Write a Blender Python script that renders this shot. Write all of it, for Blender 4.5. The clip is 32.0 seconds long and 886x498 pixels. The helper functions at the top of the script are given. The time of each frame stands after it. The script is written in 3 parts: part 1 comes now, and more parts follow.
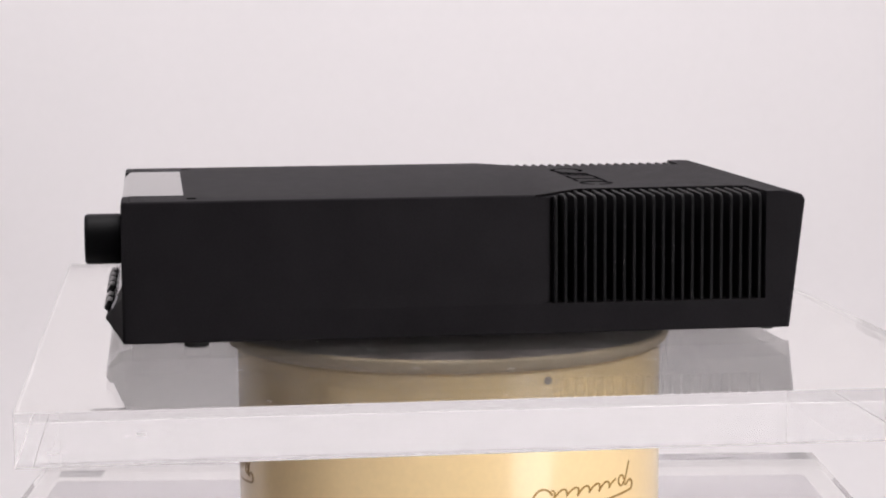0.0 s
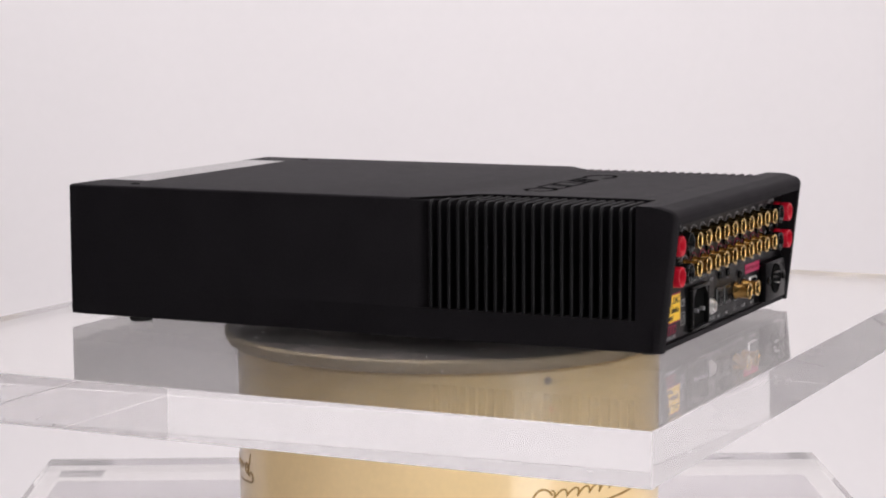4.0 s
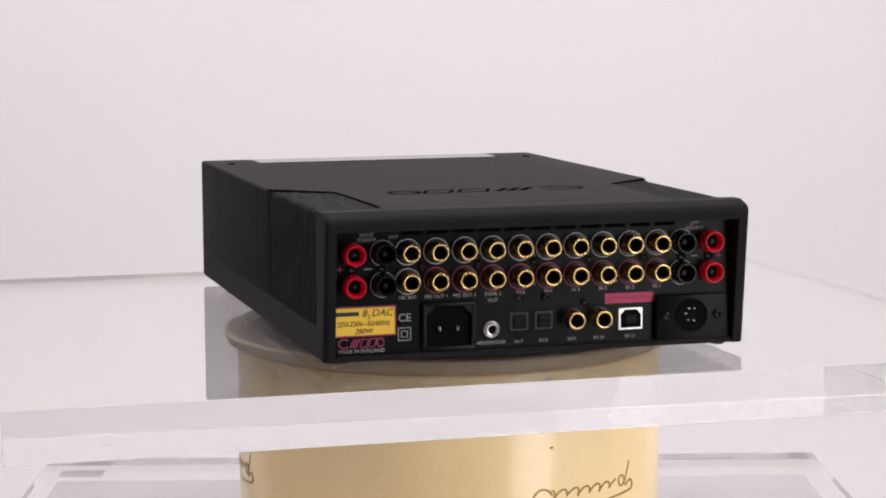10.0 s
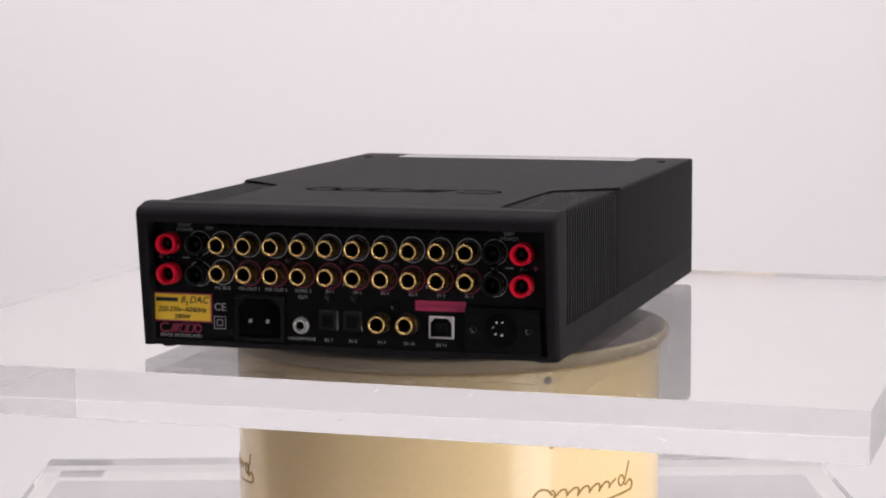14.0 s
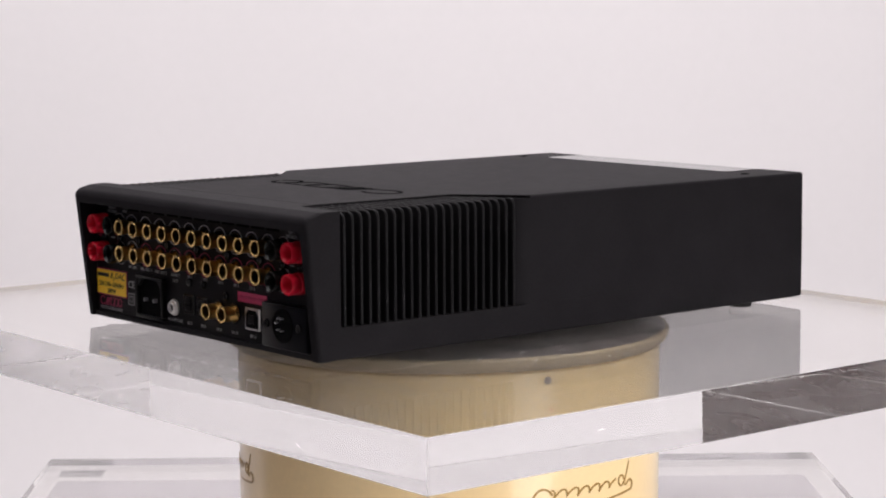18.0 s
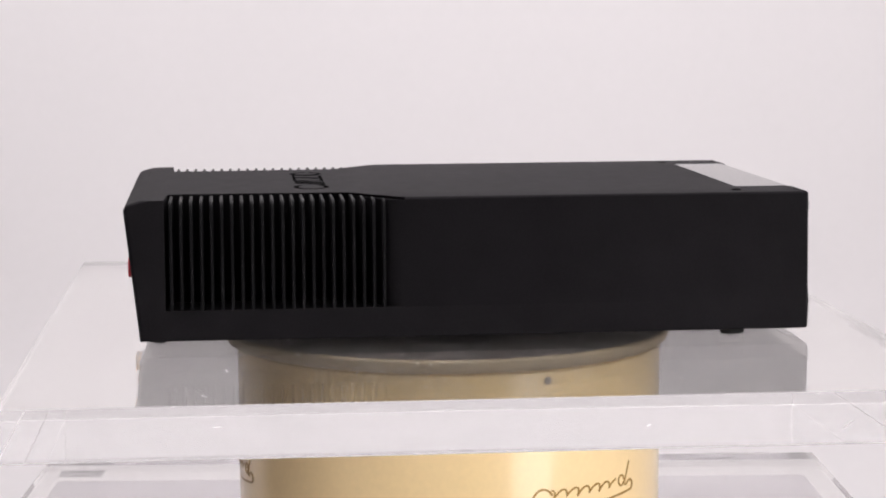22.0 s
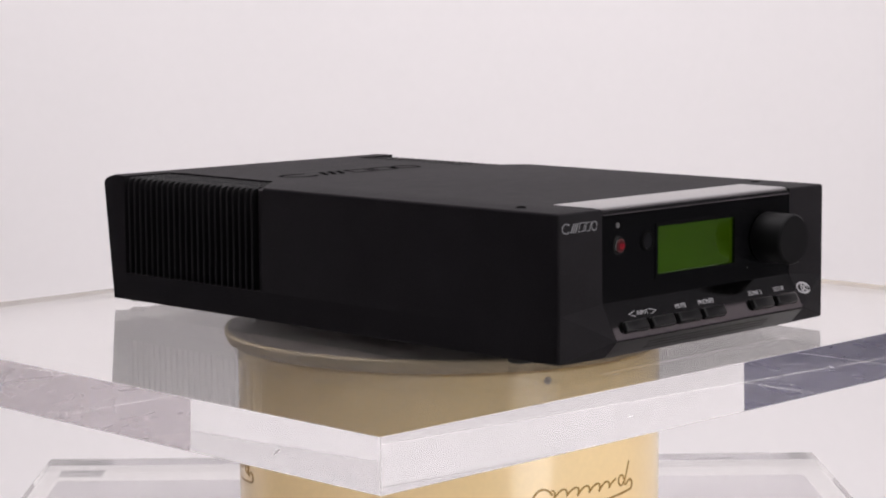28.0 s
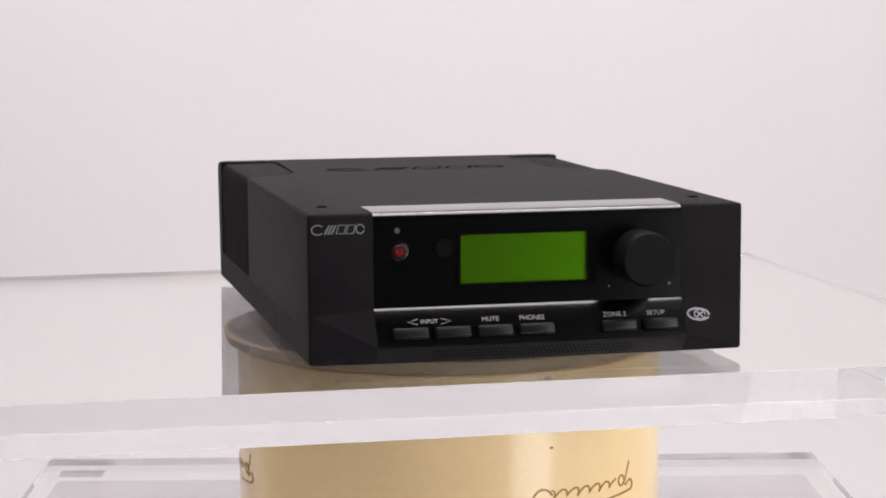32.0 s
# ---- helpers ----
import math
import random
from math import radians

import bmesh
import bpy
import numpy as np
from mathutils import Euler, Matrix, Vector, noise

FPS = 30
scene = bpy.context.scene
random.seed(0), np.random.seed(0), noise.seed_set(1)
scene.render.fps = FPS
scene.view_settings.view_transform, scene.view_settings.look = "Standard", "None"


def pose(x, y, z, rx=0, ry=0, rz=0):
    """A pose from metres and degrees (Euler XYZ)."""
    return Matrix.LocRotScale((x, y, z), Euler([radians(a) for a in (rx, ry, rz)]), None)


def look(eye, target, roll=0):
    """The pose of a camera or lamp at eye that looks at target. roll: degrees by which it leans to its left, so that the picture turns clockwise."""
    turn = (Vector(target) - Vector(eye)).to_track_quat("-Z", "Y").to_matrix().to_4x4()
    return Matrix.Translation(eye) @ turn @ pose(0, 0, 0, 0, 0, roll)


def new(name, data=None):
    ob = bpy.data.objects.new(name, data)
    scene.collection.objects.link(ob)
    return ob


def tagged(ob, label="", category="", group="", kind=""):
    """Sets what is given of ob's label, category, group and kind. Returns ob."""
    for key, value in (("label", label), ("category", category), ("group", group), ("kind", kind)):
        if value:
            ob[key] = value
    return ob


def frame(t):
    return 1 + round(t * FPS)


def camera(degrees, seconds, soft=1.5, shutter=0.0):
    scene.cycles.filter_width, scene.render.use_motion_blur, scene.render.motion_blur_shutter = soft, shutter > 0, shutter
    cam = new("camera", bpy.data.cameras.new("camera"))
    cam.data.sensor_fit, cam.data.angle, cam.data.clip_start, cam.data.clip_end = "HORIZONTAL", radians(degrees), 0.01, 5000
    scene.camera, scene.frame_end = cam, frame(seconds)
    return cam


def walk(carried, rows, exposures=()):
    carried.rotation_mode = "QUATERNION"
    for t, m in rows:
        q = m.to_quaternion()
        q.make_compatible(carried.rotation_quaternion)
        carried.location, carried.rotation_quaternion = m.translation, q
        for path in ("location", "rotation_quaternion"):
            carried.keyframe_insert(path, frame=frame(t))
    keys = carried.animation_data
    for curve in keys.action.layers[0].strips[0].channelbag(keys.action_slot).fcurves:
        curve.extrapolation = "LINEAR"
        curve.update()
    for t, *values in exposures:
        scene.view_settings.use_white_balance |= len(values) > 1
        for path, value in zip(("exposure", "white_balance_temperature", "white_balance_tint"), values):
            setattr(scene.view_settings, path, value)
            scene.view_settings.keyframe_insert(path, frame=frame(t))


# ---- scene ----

# the camera stands still
cam = camera(23.715, 32.0, soft=2.0)
EYE = (0.0, -1.2056, 0.1819)
AIM = (EYE[0] - math.sin(radians(0.076)) * math.cos(radians(6.764)), EYE[1] + math.cos(radians(0.076)) * math.cos(radians(6.764)), EYE[2] - math.sin(radians(6.764)))
STAND = look(EYE, AIM, -0.325)
walk(cam, [(0, STAND), (32, STAND)])

# turn of the display plate and all on it, degrees second by second
TURN = [97.8, 88.9, 80.45, 72.3, 64.4, 56.55, 48.65, 40.52, 32.34, 24.15, 15.95, 7.72, -0.52, -8.79, -17.08, -25.4, -33.74, -42.1, -50.47, -58.87, -67.27, -75.69, -84.11, -92.52, -100.93, -109.32, -117.7, -126.04, -134.36, -142.63, -150.84, -159.0, -167.09]

# ---- light ----
world = bpy.data.worlds.new("studio")
scene.world = world
world.use_nodes = True
world.node_tree.nodes["Background"].inputs["Color"].default_value = (1.0, 0.97, 0.99, 1)
world.node_tree.nodes["Background"].inputs["Strength"].default_value = 0.09
scene.view_settings.exposure = -0.04
# light runs a long way to and fro inside the thick acrylic
scene.cycles.max_bounces, scene.cycles.glossy_bounces, scene.cycles.transmission_bounces = 24, 16, 20


def area_lamp(name, eye, target, wide, high, watts, colour, lean=0):
    data = bpy.data.lights.new(name, "AREA")
    data.shape, data.size, data.size_y, data.energy, data.color = "RECTANGLE", wide, high, watts, colour
    ob = new(name, data)
    ob.matrix_world = look(eye, target, lean)
    return ob


# tall leaning softbox beside the camera; a wide one overhead and one that washes the white backdrop are added as unseen
# fill
area_lamp("softbox", (1.209, -0.978, 0.53), (0.119, -0.048, 0.53), 0.59, 2.60, 19, (1.0, 0.97, 0.97), -13)
area_lamp("overhead_softbox", (-0.10, -0.25, 1.60), (-0.10, -0.24, 0), 1.9, 1.32, 24, (1.0, 0.96, 0.98))
area_lamp("backdrop_lamp", (0, 0.45, 1.80), (0, 1.75, 0.3), 2.0, 0.4, 28.5, (1.0, 0.96, 0.985))


# ---- materials ----
def material(name, base, rough=0.5, metal=0.0, grain=0.0, scale=900.0, bump=0.0, wear=0.0, coat=0.0, spec=0.5, rvar=0.0):
    m = bpy.data.materials.new(name)
    m.use_nodes = True
    nt = m.node_tree
    b = nt.nodes["Principled BSDF"]
    b.inputs["Base Color"].default_value = (*base, 1)
    b.inputs["Roughness"].default_value = rough
    b.inputs["Metallic"].default_value = metal
    b.inputs["Coat Weight"].default_value = coat
    b.inputs["Coat Roughness"].default_value = 0.03
    b.inputs["Specular IOR Level"].default_value = spec
    co = nt.nodes.new("ShaderNodeTexCoord")

    def noise_node(s, detail):
        n = nt.nodes.new("ShaderNodeTexNoise")
        n.inputs["Scale"].default_value, n.inputs["Detail"].default_value = s, detail
        nt.links.new(co.outputs["Object"], n.inputs["Vector"])
        return n

    if grain or wear:
        fine, broad = noise_node(scale, 3), noise_node(scale / 40, 4)
        mix = nt.nodes.new("ShaderNodeMix")
        mix.data_type = "FLOAT"
        mix.inputs[0].default_value = wear / (grain + wear)
        nt.links.new(fine.outputs["Fac"], mix.inputs[2])
        nt.links.new(broad.outputs["Fac"], mix.inputs[3])
        ramp = nt.nodes.new("ShaderNodeMapRange")
        ramp.inputs["From Min"].default_value, ramp.inputs["From Max"].default_value = 0.3, 0.7
        ramp.inputs["To Min"].default_value, ramp.inputs["To Max"].default_value = 1 - grain - wear, 1 + grain + wear
        nt.links.new(mix.outputs[0], ramp.inputs["Value"])
        mul = nt.nodes.new("ShaderNodeVectorMath")
        mul.operation = "SCALE"
        mul.inputs[0].default_value = base
        nt.links.new(ramp.outputs["Result"], mul.inputs["Scale"])
        nt.links.new(mul.outputs["Vector"], b.inputs["Base Color"])
    if rvar:
        rn = noise_node(scale / 15, 4)
        rr = nt.nodes.new("ShaderNodeMapRange")
        rr.inputs["To Min"].default_value, rr.inputs["To Max"].default_value = rough - rvar, rough + rvar
        nt.links.new(rn.outputs["Fac"], rr.inputs["Value"])
        nt.links.new(rr.outputs["Result"], b.inputs["Roughness"])
    if bump:
        bn = noise_node(scale * 1.6, 2)
        bu = nt.nodes.new("ShaderNodeBump")
        bu.inputs["Strength"].default_value, bu.inputs["Distance"].default_value = bump, 0.0002
        nt.links.new(bn.outputs["Fac"], bu.inputs["Height"])
        nt.links.new(bu.outputs["Normal"], b.inputs["Normal"])
    return m


def acrylic(name, clear, hazy, stretch, tint, wave=0.0):
    """Clear acrylic whose handled surface is veiled by dust and wiped smears, from clear down to hazy."""
    m = bpy.data.materials.new(name)
    m.use_nodes = True
    b = m.node_tree.nodes["Principled BSDF"]
    b.inputs["Base Color"].default_value = (*tint, 1)
    b.inputs["Roughness"].default_value = 0.0
    b.inputs["IOR"].default_value = 1.49
    nt = m.node_tree
    co, mp, sm, mr = (nt.nodes.new("ShaderNode" + k) for k in ("TexCoord", "Mapping", "TexNoise", "MapRange"))
    mp.inputs["Scale"].default_value = stretch
    mp.inputs["Rotation"].default_value = (0, 0, 0.2 if stretch[2] == 1 else 0)
    sm.inputs["Scale"].default_value, sm.inputs["Detail"].default_value, sm.inputs["Roughness"].default_value, sm.inputs["Distortion"].default_value = 11, 7, 0.62, 0.5
    mr.inputs["From Min"].default_value, mr.inputs["From Max"].default_value = 0.38, 0.72
    mr.inputs["To Min"].default_value, mr.inputs["To Max"].default_value = clear, hazy
    nt.links.new(co.outputs["Object"], mp.inputs["Vector"])
    nt.links.new(mp.outputs["Vector"], sm.inputs["Vector"])
    nt.links.new(sm.outputs["Fac"], mr.inputs["Value"])
    nt.links.new(mr.outputs["Result"], b.inputs["Transmission Weight"])
    if wave:
        # the slow ripple of a flame-polished sawn edge
        no, bu = (nt.nodes.new("ShaderNode" + k) for k in ("TexNoise", "Bump"))
        no.inputs["Scale"].default_value, no.inputs["Detail"].default_value = 30, 2
        bu.inputs["Strength"].default_value, bu.inputs["Distance"].default_value = wave, 0.0006
        nt.links.new(co.outputs["Object"], no.inputs["Vector"])
        nt.links.new(no.outputs["Fac"], bu.inputs["Height"])
        nt.links.new(bu.outputs["Normal"], b.inputs["Normal"])
    return m


M_SHELL = material("black_powder_coat", (0.0138, 0.0128, 0.0143), 0.60, grain=0.2, wear=0.12, scale=1500, bump=0.3, rvar=0.05, spec=0.055)
M_SHELL.node_tree.nodes["Principled BSDF"].inputs["Specular Tint"].default_value = (1.0, 0.94, 0.98, 1)
M_FIN = material("black_anodised", (0.011, 0.0105, 0.0115), 0.45, spec=0.10, grain=0.15, wear=0.1, scale=1200, bump=0.2)
# near-black; on holes, grooves and gaps its flat faces paint the shade inside
M_CAVITY = material("black_inside", (0.003, 0.003, 0.003), 0.8, grain=0.1, wear=0.1, spec=0.06)
# matt black whose flat shapes carry the shade of recesses
M_RECESS_BLACK = material("matt_black_for_recesses", (0.003, 0.003, 0.003), 0.9, grain=0.1, wear=0.1, spec=0.0)
M_FASCIA = material("satin_black_fascia", (0.003, 0.003, 0.0035), 0.16, grain=0.1, wear=0.05, scale=1200, bump=0.02, spec=0.21)
M_SATIN = material("polished_grey_strip", (0.150, 0.145, 0.148), 0.13, 1.0, grain=0.05, wear=0.05, scale=1200, bump=0.02)
M_KEY = material("black_key_plastic", (0.004, 0.004, 0.0045), 0.32, grain=0.1, wear=0.1, spec=0.35)
M_GLOSS = material("gloss_black_window", (0.006, 0.006, 0.007), 0.11, spec=1.0, coat=0.2)
M_KNOB = material("black_rubberised_knob", (0.004, 0.004, 0.0045), 0.5, spec=0.10, grain=0.15, wear=0.1, scale=1500, bump=0.2)
M_PANEL = material("black_rear_panel", (0.0035, 0.0035, 0.004), 0.30, spec=0.10, grain=0.15, wear=0.12, scale=1500, bump=0.25, rvar=0.06)
M_MOULD = material("black_moulding", (0.006, 0.006, 0.006), 0.40, spec=0.18, grain=0.1, wear=0.1)
M_BEZEL = material("gloss_black_bezel", (0.004, 0.004, 0.0045), 0.10, spec=0.2, grain=0.1, wear=0.1)
M_BLACK = material("black_plastic", (0.005, 0.005, 0.005), 0.26, spec=0.32, grain=0.1, wear=0.1)
M_GOLD = material("gold_plate", (0.74, 0.50, 0.19), 0.12, 1.0, wear=0.08, rvar=0.05)
# darker copies of the gold, with the shade on tube and bore in the colour
M_GOLD_SHADED = material("gold_plate_shaded", (0.34, 0.205, 0.066), 0.27, 1.0, wear=0.1, rvar=0.06)
M_GOLD_BORE_SHADE = material("gold_bore_in_shade", (0.15, 0.095, 0.035), 0.35, 1.0, wear=0.1)
M_STEEL = material("bright_steel", (0.72, 0.71, 0.70), 0.33, 1.0, wear=0.1, rvar=0.08)
M_RED = material("red_plastic", (0.50, 0.005, 0.022), 0.28, wear=0.06, spec=0.25)
M_REDBTN = material("dark_red_button", (0.055, 0.006, 0.008), 0.35, wear=0.06, spec=0.2)
M_WHITE = material("white_print", (0.34, 0.33, 0.34), 0.6)
M_LABEL = material("white_print_on_keys", (0.42, 0.41, 0.43), 0.6)
M_GREY = material("grey_print", (0.28, 0.28, 0.285), 0.6)
M_CRIMSON = material("crimson_print", (0.26, 0.02, 0.06), 0.6)
M_PINK = material("pink_sticker", (0.44, 0.028, 0.10), 0.55, wear=0.08, scale=400)
M_YELLOW = material("yellow_sticker", (0.90, 0.56, 0.035), 0.5, wear=0.06, scale=400)
M_INK = material("black_ink", (0.01, 0.01, 0.01), 0.5)
M_SILVER = material("silver_badge", (0.25, 0.25, 0.26), 0.4, 0.4, wear=0.08)
M_RUBBER = material("black_rubber", (0.012, 0.012, 0.012), 0.8, wear=0.1)
M_DUST = material("grey_dust", (0.11, 0.105, 0.105), 0.9)
M_ACRYLIC = acrylic("clear_acrylic", 0.993, 0.962, (1, 5, 1), (0.905, 0.897, 0.887))
M_EDGE = acrylic("polished_acrylic_edge", 0.99, 0.94, (1, 1, 9), (0.940, 0.938, 0.938), wave=0.03)
M_EDGE.node_tree.nodes["Principled BSDF"].inputs["Specular Tint"].default_value = (0.35, 0.35, 0.35, 1)
M_CREAM = material("cream_lacquer", (0.95, 0.715, 0.375), 0.30, grain=0.02, wear=0.06, scale=300, coat=0.6, rvar=0.04)
M_CREAM.node_tree.nodes["Principled BSDF"].inputs["Coat Roughness"].default_value = 0.10
M_RIM = material("dull_cream_rim", (0.50, 0.40, 0.265), 0.45, grain=0.05, wear=0.15, scale=300, rvar=0.06)
M_DISC = material("scuffed_metal_disc", (0.235, 0.20, 0.187), 0.38, 0.3, grain=0.3, wear=0.5, scale=1500, bump=0.3, rvar=0.12)
M_SCRIPT = material("bronze_script", (0.36, 0.20, 0.035), 0.4, 0.2, wear=0.1)
M_STAIN = material("red_stain", (0.6, 0.10, 0.06), 0.6)
M_DIRT = material("grey_fleck", (0.42, 0.38, 0.34), 0.7)
M_FELT = material("grey_felt", (0.085, 0.08, 0.082), 0.9, grain=0.1, wear=0.1)
M_SCRATCH = material("white_scuff", (0.82, 0.80, 0.80), 0.6)
M_BACKDROP = material("white_paper_sweep", (0.793, 0.771, 0.774), 0.85, grain=0.006, wear=0.012, scale=60)
M_EAST = material("slate_studio_wall", (0.085, 0.080, 0.150), 0.8, grain=0.1, wear=0.2, scale=30)
M_BROWN = material("brown_mirrored_wall", (0.052, 0.029, 0.027), 0.9, grain=0.1, wear=0.25, scale=60)
M_ARRIS = material("frosted_arris", (0.80, 0.77, 0.76), 0.6, wear=0.04)
M_PLINTH = material("lilac_grey_plinth", (0.21, 0.193, 0.212), 0.6, grain=0.03, wear=0.06, scale=60)
M_LILAC = material("lilac_grey_wall", (0.52, 0.47, 0.49), 0.85, grain=0.05, wear=0.1, scale=40)
M_SIDE = material("white_studio_wall", (0.45, 0.43, 0.44), 0.9, grain=0.05, wear=0.1, scale=40)
M_ROOM = material("dark_studio_wall", (0.06, 0.06, 0.065), 0.9, grain=0.08, wear=0.12, scale=40)


M_LCD = material("transflective_green_display", (0.054, 0.205, 0.0018), 0.25, 1.0)
lcd = M_LCD.node_tree.nodes["Principled BSDF"]
# a faint added glow for its base green, a green mirror layer that glows near the lamp's reflection, and a clear cover
lcd.inputs["Emission Color"].default_value, lcd.inputs["Emission Strength"].default_value = (0.015, 0.028, 0.0003, 1), 1.0
lcd.inputs["Coat Weight"].default_value, lcd.inputs["Coat Roughness"].default_value, lcd.inputs["Coat IOR"].default_value = 1.0, 0.05, 1.95


# ---- building helpers ----
def mesh_of(name, bm, mat):
    bmesh.ops.recalc_face_normals(bm, faces=bm.faces)
    me = bpy.data.meshes.new(name)
    bm.to_mesh(me)
    bm.free()
    me.materials.append(mat)
    return me


def shade(me, degrees=35):
    me.shade_smooth()
    me.set_sharp_from_angle(angle=radians(degrees))


def part(name, bm, mat, parent, label="", at=None, sharp=35):
    """Links a bmesh as one mesh object under a thing or a part."""
    me = mesh_of(name, bm, mat)
    shade(me, sharp)
    ob = new(name, me)
    ob.parent = parent
    if at is not None:
        ob.matrix_basis = at
    if label:
        ob["label"] = label
    return ob


def again(ob, m, parent=None):
    """One more object on the same mesh, with its children."""
    made = ob.copy()
    scene.collection.objects.link(made)
    made.parent = parent or ob.parent
    made.matrix_basis = m
    for c in ob.children:
        k = c.copy()
        scene.collection.objects.link(k)
        k.parent = made
    return made


def box(bm, x0, x1, y0, y1, z0, z1, bevel=0.0, seg=2):
    r = bmesh.ops.create_cube(bm, size=1.0)
    for v in r["verts"]:
        v.co = Vector(((x0 + x1) / 2 + v.co.x * (x1 - x0), (y0 + y1) / 2 + v.co.y * (y1 - y0), (z0 + z1) / 2 + v.co.z * (z1 - z0)))
    if bevel:
        edges = {e for v in r["verts"] for e in v.link_edges}
        bmesh.ops.bevel(bm, geom=list(edges), offset=bevel, segments=seg, profile=0.5, affect="EDGES")
    return bm


def boxed(*a, **k):
    return box(bmesh.new(), *a, **k)


def prism(bm, poly, lo, hi, axis="z", bevel=0.0, seg=2):
    """A polygon drawn out along an axis. poly is in (x, y) for z, (y, z) for x, (x, z) for y."""
    def put(p, h):
        return {"z": (p[0], p[1], h), "x": (h, p[0], p[1]), "y": (p[0], h, p[1])}[axis]
    a = [bm.verts.new(put(p, lo)) for p in poly]
    b = [bm.verts.new(put(p, hi)) for p in poly]
    n = len(poly)
    faces = [bm.faces.new(a), bm.faces.new(b)]
    faces += [bm.faces.new((a[i], a[(i + 1) % n], b[(i + 1) % n], b[i])) for i in range(n)]
    if bevel:
        bmesh.ops.recalc_face_normals(bm, faces=faces)
        bmesh.ops.bevel(bm, geom=list({e for f in faces for e in f.edges}), offset=bevel, segments=seg, profile=0.5, affect="EDGES", clamp_overlap=True)
    return bm


def lathe(bm, profile, seg=24, m=Matrix()):
    """Turns (radius, height) pairs about z, then moves the result by m. A radius of 0 closes it."""
    rings = []
    for r, h in profile:
        if r < 1e-7:
            rings.append([bm.verts.new(m @ Vector((0, 0, h)))])
        else:
            rings.append([bm.verts.new(m @ Vector((r * math.cos(2 * math.pi * i / seg), r * math.sin(2 * math.pi * i / seg), h))) for i in range(seg)])
    for a, b in zip(rings, rings[1:]):
        for i in range(seg):
            j = (i + 1) % seg
            q = [a[i % len(a)], a[j % len(a)], b[j % len(b)], b[i % len(b)]]
            q = list(dict.fromkeys(q))
            if len(q) > 2:
                bm.faces.new(q)
    return bm


def turned(profile, seg=24, m=Matrix()):
    return lathe(bmesh.new(), profile, seg, m)


BACK = pose(0, 0, 0, 90, 0, 0)       # local z looks out of the rear panel
FRONT = pose(0, 0, 0, -90, 0, 0)      # local z looks out of the front


def words(text, size, mat, parent, m, name="lettering", align="CENTER", thick=0.00008, squash=1.0, lean=0.0):
    cu = bpy.data.curves.new("lettering", "FONT")
    cu.body, cu.size, cu.align_x, cu.align_y, cu.extrude, cu.resolution_u = text, size, align, "CENTER", thick, 3
    cu.shear = lean
    tmp = bpy.data.objects.new("lettering", cu)
    me = bpy.data.meshes.new_from_object(tmp)
    bpy.data.objects.remove(tmp)
    bpy.data.curves.remove(cu)
    me.materials.clear()
    me.materials.append(mat)
    ob = new(name, me)
    ob.parent = parent
    ob.matrix_basis = m @ Matrix.Diagonal((squash, 1, 1, 1))
    return ob


def on_rear(x, z, y=-0.1693):
    return pose(x, y, z, 90, 0, 0)


def on_front(x, z, y=0.1830):
    return pose(x, y, z, 90, 0, 180)


def ring_flat(bm, r0, r1, seg=32, h=0.0001):
    return lathe(bm, [(r0, 0), (r0, h), (r1, h), (r1, 0)], seg)


def bar(bm, x0, x1, y0, y1, h=0.0001, lean=0.0):
    """A thin printed bar in the plane of local x and y; lean shifts its top sideways."""
    return prism(bm, [(x0, y0), (x1, y0), (x1 + lean, y1), (x0 + lean, y1)], 0, h)


def stroke(bm, pts, w, h, closed=False):
    """A flat ribbon of width w along points in the plane."""
    n = len(pts)
    sides = []
    for i, p in enumerate(pts):
        a = pts[i - 1] if i or closed else p
        b = pts[(i + 1) % n] if i < n - 1 or closed else p
        d = Vector((b[0] - a[0], b[1] - a[1]))
        d = d.normalized() if d.length > 0 else Vector((1, 0))
        o = Vector((-d.y, d.x)) * w / 2
        row = [bm.verts.new((p[0] + s * o.x, p[1] + s * o.y, k)) for s in (1, -1) for k in (0, h)]
        sides.append(row)
    for i in range(n if closed else n - 1):
        a, b = sides[i], sides[(i + 1) % n]
        for q in ((a[1], a[3], b[3], b[1]), (a[0], a[1], b[1], b[0]), (a[3], a[2], b[2], b[3]), (a[2], a[0], b[0], b[2])):
            bm.faces.new(q)
    return bm


def arc(cx, cy, rx, ry, a0, a1, n=14):
    return [(cx + rx * math.cos(radians(a0 + (a1 - a0) * i / n)), cy + ry * math.sin(radians(a0 + (a1 - a0) * i / n))) for i in range(n + 1)]


def maker_mark(wide, high, line, h):
    """The maker's mark as plain shapes: an open oval, slanted bars, two slanted outlines and an oval."""
    bm = bmesh.new()
    a, b = wide, high / 2
    stroke(bm, arc(-a * 0.38, 0, a * 0.11, b, 40, 320, 18), line, h)
    for k in range(3):
        bar(bm, -a * (0.27 - 0.06 * k), -a * (0.235 - 0.06 * k), -b, b * 0.95, h, a * 0.09)
    for x0, x1 in ((-0.04, 0.10), (0.14, 0.27)):
        stroke(bm, [(a * x0, -b * 0.9), (a * x1, -b * 0.9), (a * (x1 + 0.05), b * 0.9), (a * (x0 + 0.05), b * 0.9)], line, h, True)
    stroke(bm, arc(a * 0.40, 0, a * 0.075, b * 0.95, 0, 345, 18), line, h)
    return bm


